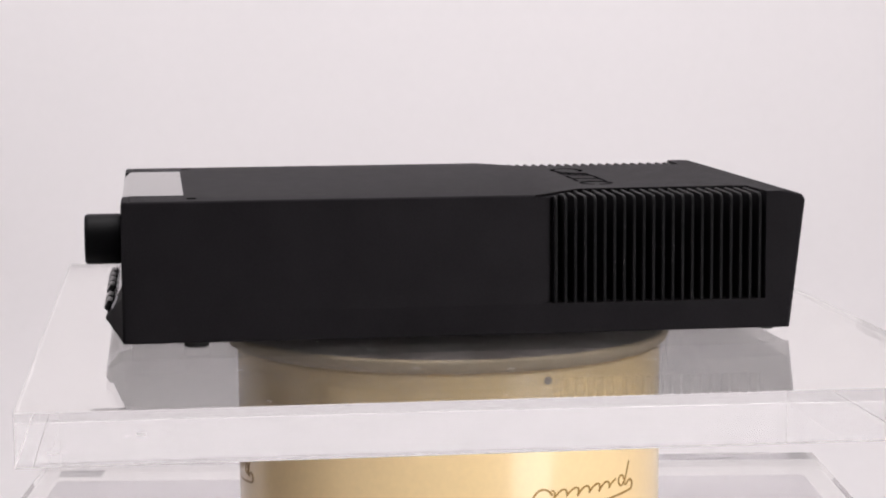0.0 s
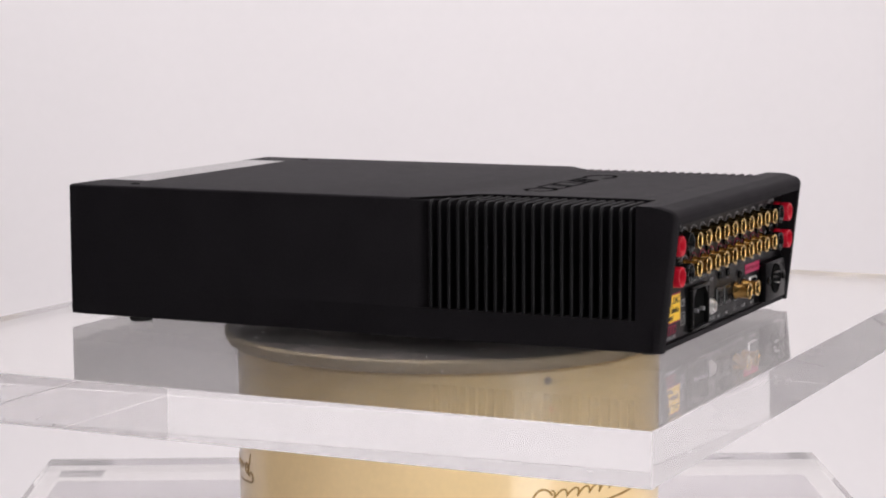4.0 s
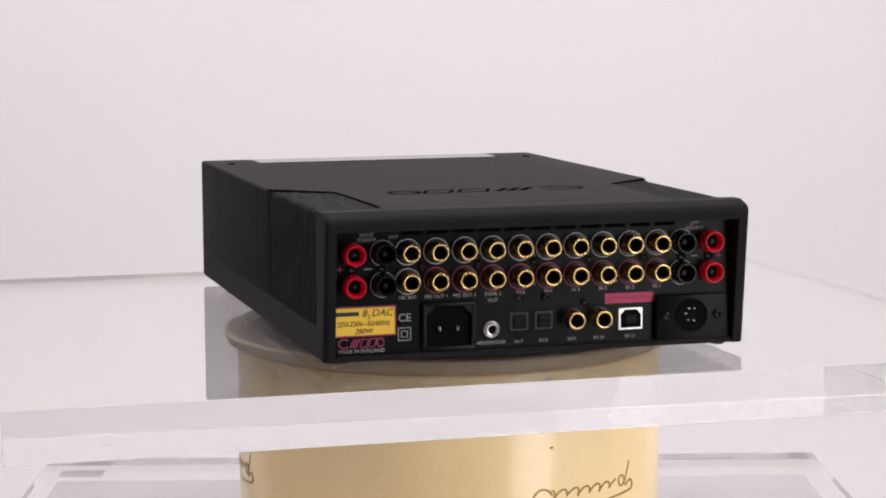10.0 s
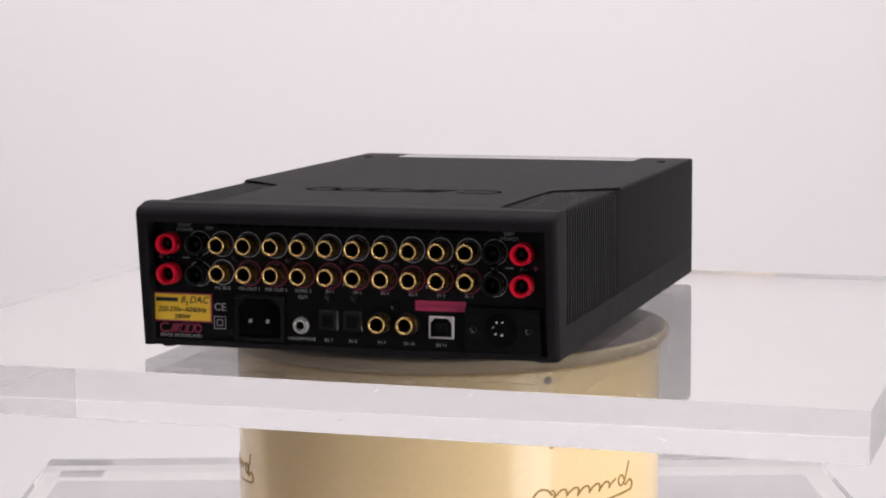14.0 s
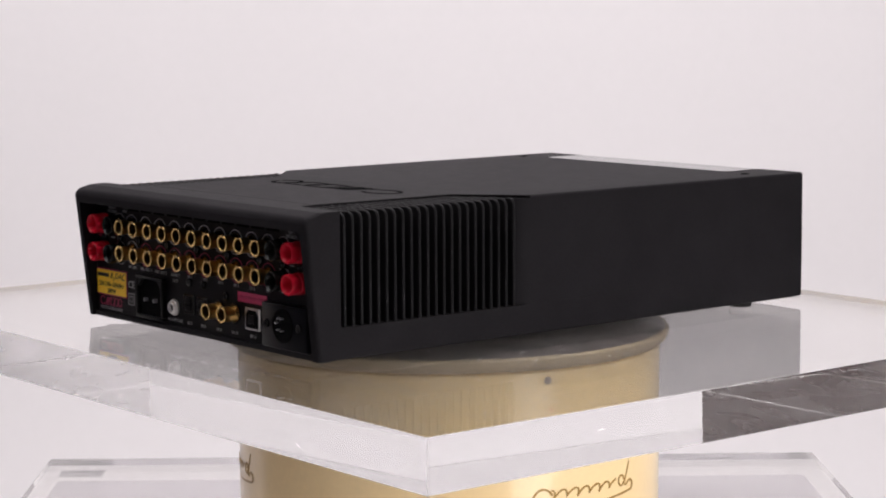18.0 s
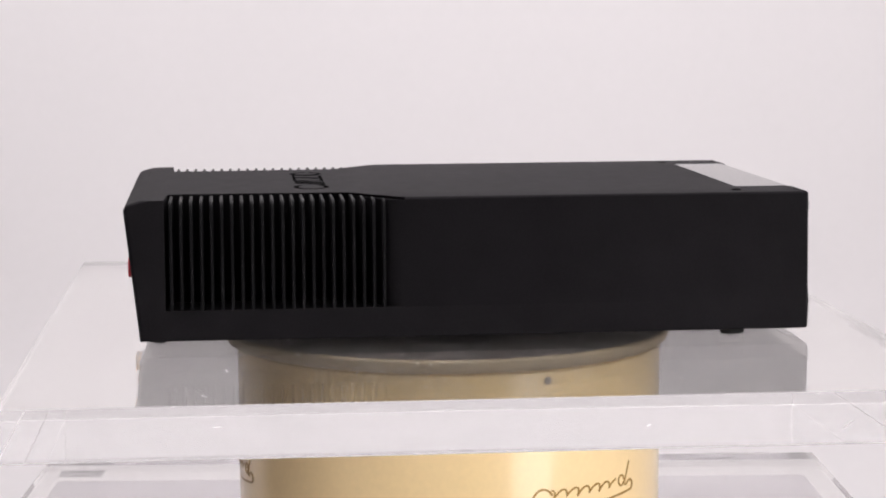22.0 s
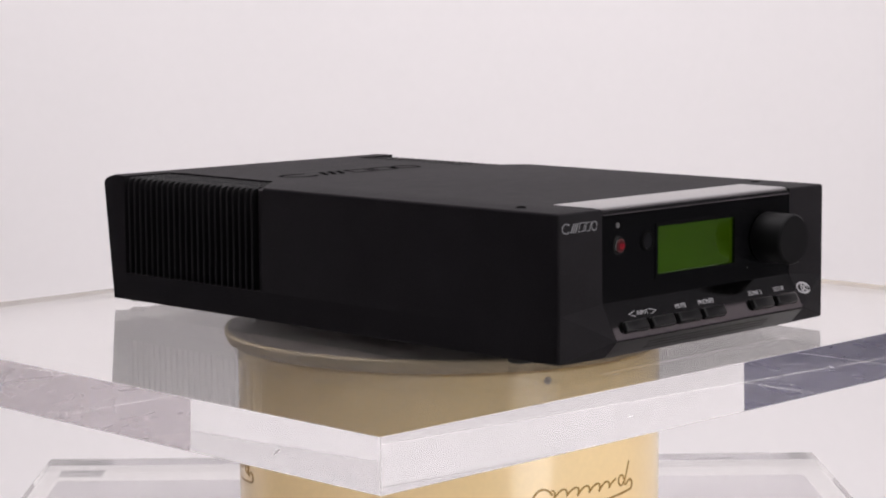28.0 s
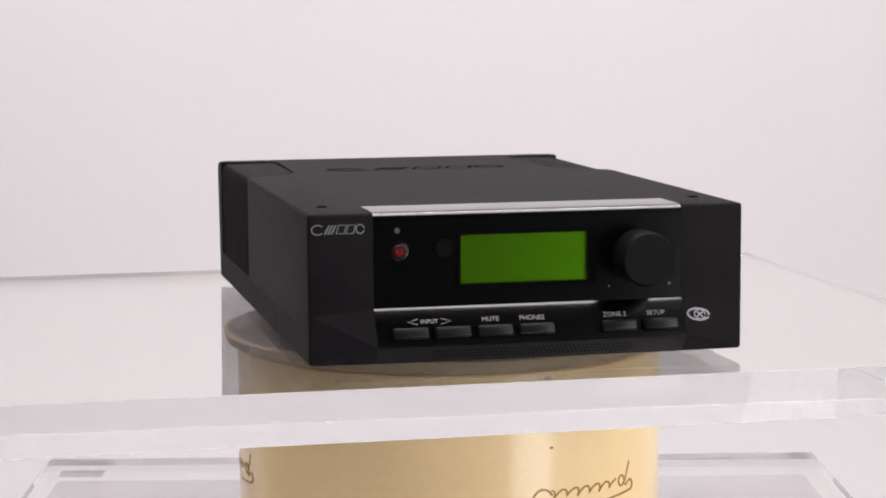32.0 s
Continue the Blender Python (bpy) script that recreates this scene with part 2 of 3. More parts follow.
# ---- the studio ----
def sweep():
    """White paper that lies on the floor and curves up behind."""
    bm = bmesh.new()
    prof = [(-2.9, -0.80)] + [(1.2 + 0.6 * math.sin(radians(a)), -0.20 - 0.6 * math.cos(radians(a))) for a in range(0, 91, 6)] + [(1.8, 2.4)]
    rows = [[bm.verts.new((x, y, z)) for x in (-1.98, 0, 1.98)] for y, z in prof]
    for a, b in zip(rows, rows[1:]):
        for i in range(2):
            bm.faces.new((a[i], a[i + 1], b[i + 1], b[i]))
    me = mesh_of("backdrop", bm, M_BACKDROP)
    shade(me, 60)
    ob = new("backdrop", me)
    return tagged(ob, "seamless white paper sweep behind the display stand", "backdrop", kind="structure")


def slab(name, x0, x1, y0, y1, z0, z1, label, mat=None):
    bm = boxed(x0, x1, y0, y1, z0, z1)
    me = mesh_of(name, bm, mat or M_ROOM)
    return tagged(new(name, me), label, name.split("_")[0], kind="structure")


def room():
    # unseen shell round the set, white and dark parts placed to shape bounce light
    slab("floor", -2.6, 2.6, -3.0, 2.4, -1.0, -0.9, "grey studio floor under the white sweep", M_SIDE)
    slab("ceiling", -2.6, 2.6, -1.3, 2.4, 2.5, 2.6, "unseen white ceiling added above the lamps", M_BACKDROP)
    slab("ceiling_south", -2.6, 2.6, -3.0, -1.3, 2.5, 2.6, "dark studio ceiling behind the camera")
    slab("wall_south", -2.6, 0.2, -3.1, -3.0, -1.0, 2.6, "unseen white wall added behind the camera", M_BACKDROP)
    slab("wall_southeast", 0.2, 2.6, -3.1, -3.0, -1.0, 2.6, "dark studio wall behind the softbox")
    slab("wall_north", -2.6, 2.6, 2.4, 2.5, -1.0, 2.6, "dark studio wall behind the white sweep")
    slab("wall_southwest", -2.10, -2.00, -3.1, -1.2, -1.0, 2.6, "unseen white side wall added for bounce light", M_BACKDROP)
    slab("wall_west", -2.10, -2.00, -1.2, 0.1, -1.0, 2.6, "slate blue studio side wall", M_EAST)
    # plain brown stretch, added only for the image mirrored in the plate edge
    slab("curtain_west", -2.10, -2.00, 0.1, 0.92, -1.0, 2.6, "unseen dark brown stretch of side wall added for the plate edge to mirror", M_BROWN)
    slab("wall_northwest", -2.10, -2.00, 0.92, 2.5, -1.0, 2.6, "white return wall beside the sweep", M_BACKDROP)
    slab("wall_east", 1.80, 1.90, -3.1, 0.97, -1.0, 2.6, "dark studio side wall")
    slab("wall_northeast", 1.80, 1.90, 0.97, 2.5, -1.0, 2.6, "white return wall beside the sweep", M_BACKDROP)
    # unseen boards, added to brighten what the key strip and plate edges mirror
    slab("panel_high", 1.776, 1.80, -1.40, -0.42, 1.15, 1.75, "unseen white bounce board added high on the side wall", M_BACKDROP)
    for name, z0, z1, y0, y1, label, mat in (("panel_east", 0.14, 0.95, -2.3, -0.12, "unseen white bounce board added against the side wall", M_BACKDROP), ("panel_low", -0.80, -0.25, -2.3, -0.12, "unseen white bounce board added low on the floor", M_BACKDROP),
                                             ("panel_northeast", 0.14, 0.58, -0.117, 0.95, "unseen lilac grey bounce board added against the side wall", M_LILAC), ("panel_northlow", -0.80, -0.25, -0.117, 0.95, "unseen lilac grey bounce board added low on the floor", M_LILAC)):
        board = slab(name, -0.012, 0.012, y0, y1, z0, z1, label, mat)
        board.matrix_basis = pose(1.60, 0, 0, 0, 14, 0)


sweep()
room()


# ---- the display stand ----
def acrylic_plate(name, wide, deep, thick, label):
    bm = boxed(-wide / 2, wide / 2, -deep / 2, deep / 2, -thick, 0, 0.00011, 1)
    me = mesh_of(name, bm, M_ACRYLIC)
    me.materials.append(M_EDGE)
    me.materials.append(M_ARRIS)
    for f in me.polygons:
        n = [abs(c) for c in f.normal]
        f.material_index = 2 if max(n) < 0.99 else 0 if n[2] > 0.5 else 1
    ob = new(name, me)
    ob.visible_shadow = False
    return tagged(ob, label, "plate")


# Block added to give the lilac-grey area that shows through the base plate.
def plinth():
    ob = tagged(new("display_plinth"), "square lilac-grey plinth under the clear acrylic base plate", "plinth")
    ob.matrix_basis = pose(-0.006, 0.016, -0.7995, 0, 0, 1.0)
    part("column", boxed(-0.258, 0.256, -0.205, 0.197, 0, 0.6360, 0.004, 2), M_PLINTH, ob)
    return ob


plinth()
base_plate = acrylic_plate("base_plate", 0.53, 0.44, 0.025, "clear acrylic base plate under the cream drum")
base_plate.matrix_basis = pose(-0.006, 0.016, -0.134, 0, 0, 1.0)

part("foot_pad", boxed(-0.2550, -0.2258, 0.1890, 0.2065, -0.0257, -0.0252), M_FELT, base_plate, "grey felt pad under the corner")
display_plate = acrylic_plate("display_plate", 0.534, 0.4530, 0.025, "thick clear acrylic turning plate, scuffed, carrying the amplifier")
PLATE_SHIFT = pose(-0.0005, -0.0001, 0.002, 0, 0, -0.5)


def scuffs(ob, wide, deep, thick, n, seed, mat, name, label, size, light):
    """Specks and short scratches on the plate's top and edges."""
    rng = random.Random(seed)
    bm = bmesh.new()
    for k in range(n):
        l, w = size * rng.uniform(0.4, 1.6), size * rng.uniform(0.03, 0.10) if light else size * rng.uniform(0.3, 0.6)
        a = rng.uniform(0, math.pi)
        if k % (9 if light else 3):
            x, y = rng.uniform(-0.49, 0.49) * wide, rng.uniform(-0.49, 0.49) * deep
            m = pose(x, y, 0.00006, 0, 0, math.degrees(a))
        else:
            e = rng.randrange(4)
            span, off = (wide, deep) if e % 2 == 0 else (deep, wide)
            m = pose(0, 0, 0, 0, 0, 90 * e) @ pose(rng.uniform(-0.48, 0.48) * span, -off / 2 - 0.00006, -rng.uniform(0.1, 0.9) * thick, 90, 0, 0) @ pose(0, 0, 0, 0, 0, rng.uniform(-25, 25))
        bend = rng.uniform(-0.3, 0.3) * l
        pts = [(-l, 0), (-l * 0.4, w + bend * 0.3), (l * 0.5, w * 0.7 + bend), (l, bend), (l * 0.4, -w * 0.6 + bend * 0.8), (-l * 0.5, -w * 0.8)]
        bm.faces.new([bm.verts.new(m @ Vector((p[0], p[1], 0))) for p in pts])
    part(name, bm, mat, ob, label)["kind"] = "stuff"


scuffs(display_plate, 0.534, 0.4530, 0.025, 36, 3, M_DUST, "dark_specks", "dark dust specks", 0.0006, False)
scuffs(display_plate, 0.534, 0.4530, 0.025, 150, 5, M_SCRATCH, "scratches", "fine pale scratches", 0.0020, True)


def drum():
    """The cream drum of the turntable's motor, with a script mark repeated round it."""
    ob = tagged(new("turntable_drum"), "glossy cream lacquered turntable drum with bronze script marks", "turntable")
    ob.location = (0.0013, 0, -0.134)
    r = 0.1213
    part("shell", turned([(0, 0), (r - 0.003, 0), (r, 0.003), (r, 0.099), (r - 0.002, 0.1005), (0, 0.1005)], 128), M_CREAM, ob)
    capital = arc(0.0065, 0.0485, 0.0068, 0.0088, 35, 300, 24)
    waves = []
    for i in range(109):
        u = i / 108
        ph = u * 2 * math.pi * 6
        y = (0.0021 + 0.0004 * math.sin(u * 19)) * math.cos(ph)
        waves.append((0.0105 + 0.0460 * u + 0.0012 * math.sin(ph) + 0.55 * y, 0.0540 + y))
    bowl = arc(0.0625, 0.0545, 0.0024, 0.0029, 0, 345, 18)
    stem = [(0.0650, 0.0520), (0.0672, 0.0570), (0.0700, 0.0641)]
    tail = [(0.0652, 0.0520), (0.0668, 0.0514), (0.0690, 0.0530)] + arc(0.0708, 0.0508, 0.0026, 0.0028, 100, -80, 12) + [(0.0650, 0.0474), (0.0540, 0.0464), (0.0400, 0.0455), (0.0250, 0.0452)]
    for k in range(3):
        bm = bmesh.new()
        for pts, w in ((capital, 0.0011), (waves, 0.0009), (bowl, 0.0009), (stem, 0.0008), (tail, 0.0011)):
            stroke(bm, pts, w, 0.0003)
        a0 = radians(-90 + 21.0 + 120.2 * (k - 1))
        for v in bm.verts:
            x, z, h = v.co
            a = a0 + x / r
            v.co = Vector(((r + h) * math.cos(a), (r + h) * math.sin(a), z))
        part("script_mark", bm, M_SCRIPT, ob, "bronze script stroke")
    a = radians(-90 + 26.5)
    spot = Matrix.Translation((r * math.cos(a), r * math.sin(a), 0.0795)) @ pose(0, 0, 0, 90, 0, 26.5)
    part("stain", boxed(-0.0010, 0.0010, -0.0006, 0.0006, -0.0001, 0.0002, 0.0002, 1), M_STAIN, ob, "small red stain", spot)
    a = radians(-90 + 25.4)
    part("stud", turned([(0.0022, 0), (0.0022, 0.0006), (0.0016, 0.0010), (0.0010, 0.0006), (0, 0.0006)], 20), M_DIRT, ob, "small grey stud under the rim", Matrix.Translation((r * math.cos(a), r * math.sin(a), 0.134 - 0.0392)) @ pose(0, 0, 0, 90, 0, 25.4))
    return ob


drum()


def platter():
    ob = tagged(new("turntable_platter"), "scuffed metal turntable platter with a cream rim", "platter")
    part("rim", turned([(0.09, -0.0081), (0.1215, -0.0081), (0.1245, -0.0076), (0.1266, -0.0058), (0.1277, -0.0034), (0.1280, -0.0012), (0.1273, -0.0003), (0.1264, 0), (0.1258, 0), (0.1258, -0.001), (0.09, -0.001)], 128), M_RIM, ob, "cream rounded rim")
    part("disc", turned([(0, -0.001), (0.1257, -0.001), (0.1257, 0), (0, 0.0002)], 128), M_DISC, ob, "scuffed grey metal disc")
    part("spacer", turned([(0.045, 0), (0.045, 0.0023), (0, 0.0023)], 48), M_RUBBER, ob, "thin black rubber spacer")
    rng = random.Random(11)
    for mat, n, name, lab in ((M_SCRATCH, 260, "scratches", "pale scratches on the disc"), (M_CAVITY, 60, "scuff_marks", "dark scuffs on the disc")):
        bm = bmesh.new()
        for k in range(n):
            r, a, l, w = rng.uniform(0.05, 0.123), rng.uniform(0, 2 * math.pi), rng.uniform(0.002, 0.010), rng.uniform(0.00012, 0.0003)
            tip = a + rng.uniform(0.3, 1.0) * rng.choice((-1, 1)) + math.pi / 2
            c, d = Vector((r * math.cos(a), r * math.sin(a), 0.00035)), Vector((math.cos(tip), math.sin(tip), 0))
            e = Vector((-d.y, d.x, 0))
            if (c + d * l).length < 0.123 and (c - d * l).length < 0.123:
                bm.faces.new([bm.verts.new(p) for p in (c - d * l, c - e * w + d * l * 0.2, c + d * l + e * w * 2, c + e * w)])
        part(name, bm, mat, ob, lab)["kind"] = "stuff"
    return ob


PLATTER = platter()


# ---- the amplifier ----
AMP = tagged(new("amplifier"), "black metal stereo amplifier with finned sides and a green display", "amplifier")
HW = 0.1102
ZB, ZT = 0.0060, 0.0796
ZR = 0.0220


def amp_shell():
    # tray under everything
    bm = prism(bmesh.new(), [(-HW, -0.1665), (HW, -0.1665), (HW, 0.1790), (-HW, 0.1790)], ZB, ZR)
    bmesh.ops.bevel(bm, geom=[e for e in bm.edges if all(v.co.z < ZB + 1e-5 for v in e.verts)], offset=0.0012, segments=3, profile=0.5, affect="EDGES")
    part("tray", bm, M_SHELL, AMP)
    # cover, narrowed where the fins stand and open for the fascia
    zc = 0.0780
    side = [(0.0765, -0.1480), (0.0765, -0.0600), (0.1050, -0.0425), (0.1072, -0.0398), (HW, -0.0330), (HW, 0.1790), (0.0785, 0.1790), (0.0785, 0.1500)]
    part("cover", prism(bmesh.new(), side + [(-x, y) for x, y in reversed(side)], ZR, zc), M_SHELL, AMP)
    side = [(0.0765, -0.1480), (0.0765, -0.0620), (0.0785, -0.0585), (0.1065, -0.0345), (HW, -0.0328), (HW, 0.1790), (0.0785, 0.1790), (0.0785, 0.1500)]
    bm = prism(bmesh.new(), side + [(-x, y) for x, y in reversed(side)], zc, ZT)
    edges = [e for e in bm.edges if all(v.co.z > ZT - 1e-5 for v in e.verts) and not all(abs(v.co.y + 0.148) < 1e-5 for v in e.verts)]
    bmesh.ops.bevel(bm, geom=edges, offset=0.0015, segments=4, profile=0.5, affect="EDGES")
    part("top_cap", bm, M_SHELL, AMP)
    # rear block with a leaning hood and cheeks
    bm = bmesh.new()
    prism(bm, [(-HW, -0.1572), (-0.0765, -0.1560), (-0.0764, -0.1480), (0.0764, -0.1480), (0.0765, -0.1560), (HW, -0.1572), (HW, -0.1660), (-HW, -0.1660)], ZR, ZT - 0.00005)
    turn = [radians(14.7 + 11.2 * k) for k in range(7)]
    hood = [(-0.1694, ZT)] + [(-0.1754 - 0.0047 * (math.sin(a) - 0.254), 0.0780 - 0.0047 * (0.967 - math.cos(a))) for a in turn]
    prof = [(-0.1659, 0.0703), (-0.1659, ZT)] + hood + [(-0.1784, 0.0703)]
    ct = 0.0056
    prism(bm, prof, -HW + ct, HW - ct, "x")
    rise = hood + [(-0.1711, ZB)]
    r = 0.0026
    for s in (-1, 1):
        rings = [[(s * (HW - ct), y, z) for y, z in rise]]
        for k in range(9):
            a = radians(11.25 * k)
            d = r * (1 - math.cos(a))
            rings.append([(s * (HW - r + r * math.sin(a)), min(y + d * (0.82 if i == 0 else 0.95), -0.16595), z - d * max(0.0, 0.36 - 0.05 * i) + (d * 0.18 if i == len(rise) - 1 else 0)) for i, (y, z) in enumerate(rise)])
        rings = [[bm.verts.new(p) for p in [(q[0][0], -0.1659, q[-1][2])] + [(q[0][0], -0.1659, q[0][2])] + q] for q in rings]
        n = len(rings[0])
        for p, q in zip(rings, rings[1:]):
            for i in range(n):
                bm.faces.new((p[i], p[(i + 1) % n], q[(i + 1) % n], q[i]))
        bm.faces.new(rings[0])
        bm.faces.new(rings[-1])
    prism(bm, [(-0.1659, ZB), (-0.1659, 0.0088), (-0.1696, 0.0088), (-0.1694, ZB)], -HW + ct, HW - ct, "x")
    # the hood stands out a trifle less towards one side
    for v in bm.verts:
        if v.co.y < -0.166:
            v.co.y += 0.0035 * (v.co.x + HW) * min(1.0, (-0.166 - v.co.y) / 0.010)
    part("rear_frame", bm, M_SHELL, AMP, sharp=14)
    # front cheeks, with a folded facet low down
    for s in (-1, 1):
        bm = bmesh.new()
        o, i = s * HW, s * 0.0783
        back = 0.1788
        v = {k: bm.verts.new(p) for k, p in dict(
            ot=(o, 0.1826, ZT), it=(i, 0.1826, ZT), im=(i, 0.1830, 0.0330), om=(o, 0.1828, 0.0300),
            n=(i, 0.1922, 0.0155), ob=(o, 0.1826, ZB), ib=(i, 0.1842, ZB),
            bot=(o, back, ZT), bit=(i, back, ZT), bob=(o, back, ZB), bib=(i, back, ZB)).items()}
        for q in ("ot it im om", "om im n", "om n ob", "n ib ob", "bot ot om ob bob", "bit it im n ib bib", "bot bit it ot", "bob bib ib ob", "bot bit bib bob"):
            bm.faces.new([v[k] for k in q.split()])
        bmesh.ops.recalc_face_normals(bm, faces=bm.faces)
        rim = [e for e in bm.edges if e.verts[0] in (v["ot"], v["om"], v["ob"]) and e.verts[1] in (v["ot"], v["om"], v["ob"], v["it"], v["ib"], v["bot"], v["bob"]) or e.verts[1] in (v["ot"], v["om"], v["ob"]) and e.verts[0] in (v["it"], v["ib"], v["bot"], v["bob"])]
        bmesh.ops.bevel(bm, geom=rim, offset=0.0016, segments=4, profile=0.5, affect="EDGES")
        part("front_cheek", bm, M_SHELL, AMP, sharp=20)
    # cover screws
    for x in (-0.097, 0.097):
        part("screw", turned([(0.0026, 0), (0.0026, 0.0004), (0.0019, 0.0006), (0.0012, 0.0001), (0, 0.0001)], 16), M_RECESS_BLACK, AMP, "dark sunken screw", pose(x, 0.1464, ZT - 0.0001))
    # two front feet, one far under the middle of the rear, and two small bumps at the rear corners
    for x, y, r in ((-0.0958, 0.1450, 0.0066), (0.0958, 0.1450, 0.0066), (0, -0.125, 0.0066)):
        part("foot", turned([(0, 0), (r * 0.9, 0), (r, 0.0008), (r, 0.0040), (r * 0.85, 0.0052), (0, 0.0052)], 24), M_RUBBER, AMP, "black rubber foot", pose(x, y, 0.0021))
    for x in (-0.100, 0.100):
        part("bump", turned([(0, 0), (0.0032, 0), (0.0045, 0.0012), (0.0045, 0.0022)], 20), M_RUBBER, AMP, "small black corner bump", pose(x, -0.161, ZB - 0.0018))
    # maker's mark on the cover, flat black shapes in place of shaded grooves
    part("maker_mark", maker_mark(0.112, 0.017, 0.0025, 0.00012), M_RECESS_BLACK, AMP, "flat black mark standing for shaded engraving", pose(0, -0.0785, ZT, 0, 0, 180))


def amp_fins():
    n = 22
    for s in (-1, 1):
        for k in range(n):
            y = -0.1540 + 0.1105 * k / (n - 1)
            inner = 0.0766 if y < -0.060 else 0.0766 + (y + 0.060) * 1.63 + 0.0004
            outer = HW - 0.0006
            x0, x1 = s * inner, s * outer
            top = min(0.0035, (outer - inner) * 0.5)
            prof = [(x0, ZR), (x1, ZR), (x1, 0.0752), (x1 - s * top * 0.35, 0.0776), (x1 - s * top, 0.0786), (x0, 0.0788)]
            bm = prism(bmesh.new(), prof, y - 0.00085, y + 0.00085, "y", bevel=0.0004, seg=1)
            part("fin", bm, M_FIN, AMP)


amp_shell()
amp_fins()


def amp_front():
    X0, X1 = -0.0762, 0.0802
    # the fascia is open for the display, which lies sunk behind it
    bm = bmesh.new()
    outer, inner = [(X0, 0.0330), (X1, 0.0330), (X1, 0.0762), (X0, 0.0762)], [(-0.0270, 0.0436), (0.0370, 0.0436), (0.0370, 0.0677), (-0.0270, 0.0677)]
    loops = [[bm.verts.new((x, y, z)) for x, z in ring] for ring, y in ((outer, 0.1795), (outer, 0.1826), (inner, 0.1826), (inner, 0.1795))]
    for p, q in zip(loops, loops[1:] + loops[:1]):
        for i in range(4):
            bm.faces.new((p[i], p[(i + 1) % 4], q[(i + 1) % 4], q[i]))
    fascia = part("fascia", bm, M_FASCIA, AMP, "satin black front fascia", pose(-0.0020, 0, 0))
    prof = [(0.1502, 0.0765), (0.1502, 0.0798), (0.1775, 0.0798), (0.1797, 0.0796), (0.1812, 0.0790), (0.1822, 0.0779), (0.1826, 0.0764), (0.1790, 0.0764)]
    part("top_strip", prism(bmesh.new(), prof, X0, X1, "x"), M_SATIN, fascia, "polished dark strip folded over the top edge")
    prof = [(0.1800, 0.0329), (0.1826, 0.0330), (0.1836, 0.0318), (0.1922, 0.0158), (0.1922, 0.0152), (0.1912, 0.0151), (0.1826, 0.0310), (0.1800, 0.0312)]
    part("key_strip", prism(bmesh.new(), prof, X0, X1, "x"), M_SATIN, fascia, "tilted polished key strip")
    prof = [(0.1795, 0.0311), (0.1823, 0.0309), (0.1911, 0.0149), (0.1920, 0.0148), (0.1842, 0.0062), (0.1795, 0.0062)]
    part("lower_lip", prism(bmesh.new(), prof, X0, X1, "x"), M_KEY, fascia, "black undercut below the keys")
    # display
    bm = bmesh.new()
    for q in ((-0.0318, 0.0390, 0.0677, 0.0695), (-0.0318, 0.0390, 0.0413, 0.0436), (-0.0318, -0.0270, 0.0436, 0.0677), (0.0370, 0.0390, 0.0436, 0.0677)):
        box(bm, q[0], q[1], 0.1822, 0.1831, q[2], q[3])
    part("display_bezel", bm, M_BEZEL, fascia, "glossy black window surround")
    part("display", boxed(-0.0272, 0.0372, 0.1796, 0.1813, 0.0434, 0.0679), M_LCD, fascia, "dim green reflective display with no writing, sunk behind the fascia")
    # power button, lamp and receiver window
    part("standby_lamp", turned([(0, 0), (0.0014, 0), (0.0014, 0.0003), (0, 0.0007)], 16, FRONT), M_FELT, fascia, "small unlit indicator", pose(0.0685, 0.1826, 0.0708))
    b = part("power_button", turned([(0.0048, -0.001), (0.0048, 0.0004), (0.0042, 0.0005), (0.0040, -0.0004), (0.0038, 0.0012), (0.0030, 0.0016), (0, 0.0016)], 28, FRONT), M_BLACK, fascia, "black round power button", pose(0.0677, 0.1826, 0.0610))
    part("button_cap", turned([(0.0028, 0), (0.0034, 0.0014), (0.0028, 0.0020), (0, 0.0021)], 24, FRONT), M_REDBTN, b, "dark red power symbol cap", pose(0, 0.0001, -0.0002))
    part("power_symbol", stroke(bmesh.new(), arc(0, 0, 0.0012, 0.0012, 120, 420, 14), 0.0004, 0.0001), M_RED, b, "red power symbol", pose(0, 0.0023, -0.0002, 90, 0, 180))
    w = part("receiver_window", turned([(0.0040, 0), (0.0040, 0.0004), (0, 0.0005)], 28, FRONT), M_GLOSS, fascia, "dark glossy receiver window", pose(0.0452, 0.1826, 0.0612))
    part("window_ring", turned([(0.0039, 0.0004), (0.0040, 0.0009), (0.0050, 0.0009), (0.0052, 0)], 32, FRONT), M_CAVITY, w)
    # volume knob
    k = part("volume_knob", turned([(0.0126, 0.0006), (0.0132, 0.0012), (0.0135, 0.0022), (0.0135, 0.0178), (0.0132, 0.0192), (0.0124, 0.0200), (0, 0.0201)], 64, FRONT), M_KNOB, fascia, "large round black volume knob", pose(-0.0528, 0.1826, 0.0550))
    for t, x in (("-", -0.0386), ("+", -0.0699)):
        words(t, 0.0032, M_WHITE, fascia, on_front(x, 0.0402, 0.1827), "volume_sign")
    # tilted key strip
    tilt = Matrix.Translation((0, 0.1836, 0.0318)) @ pose(0, 0, 0, 90 - 28.3, 0, 180)
    ka = None
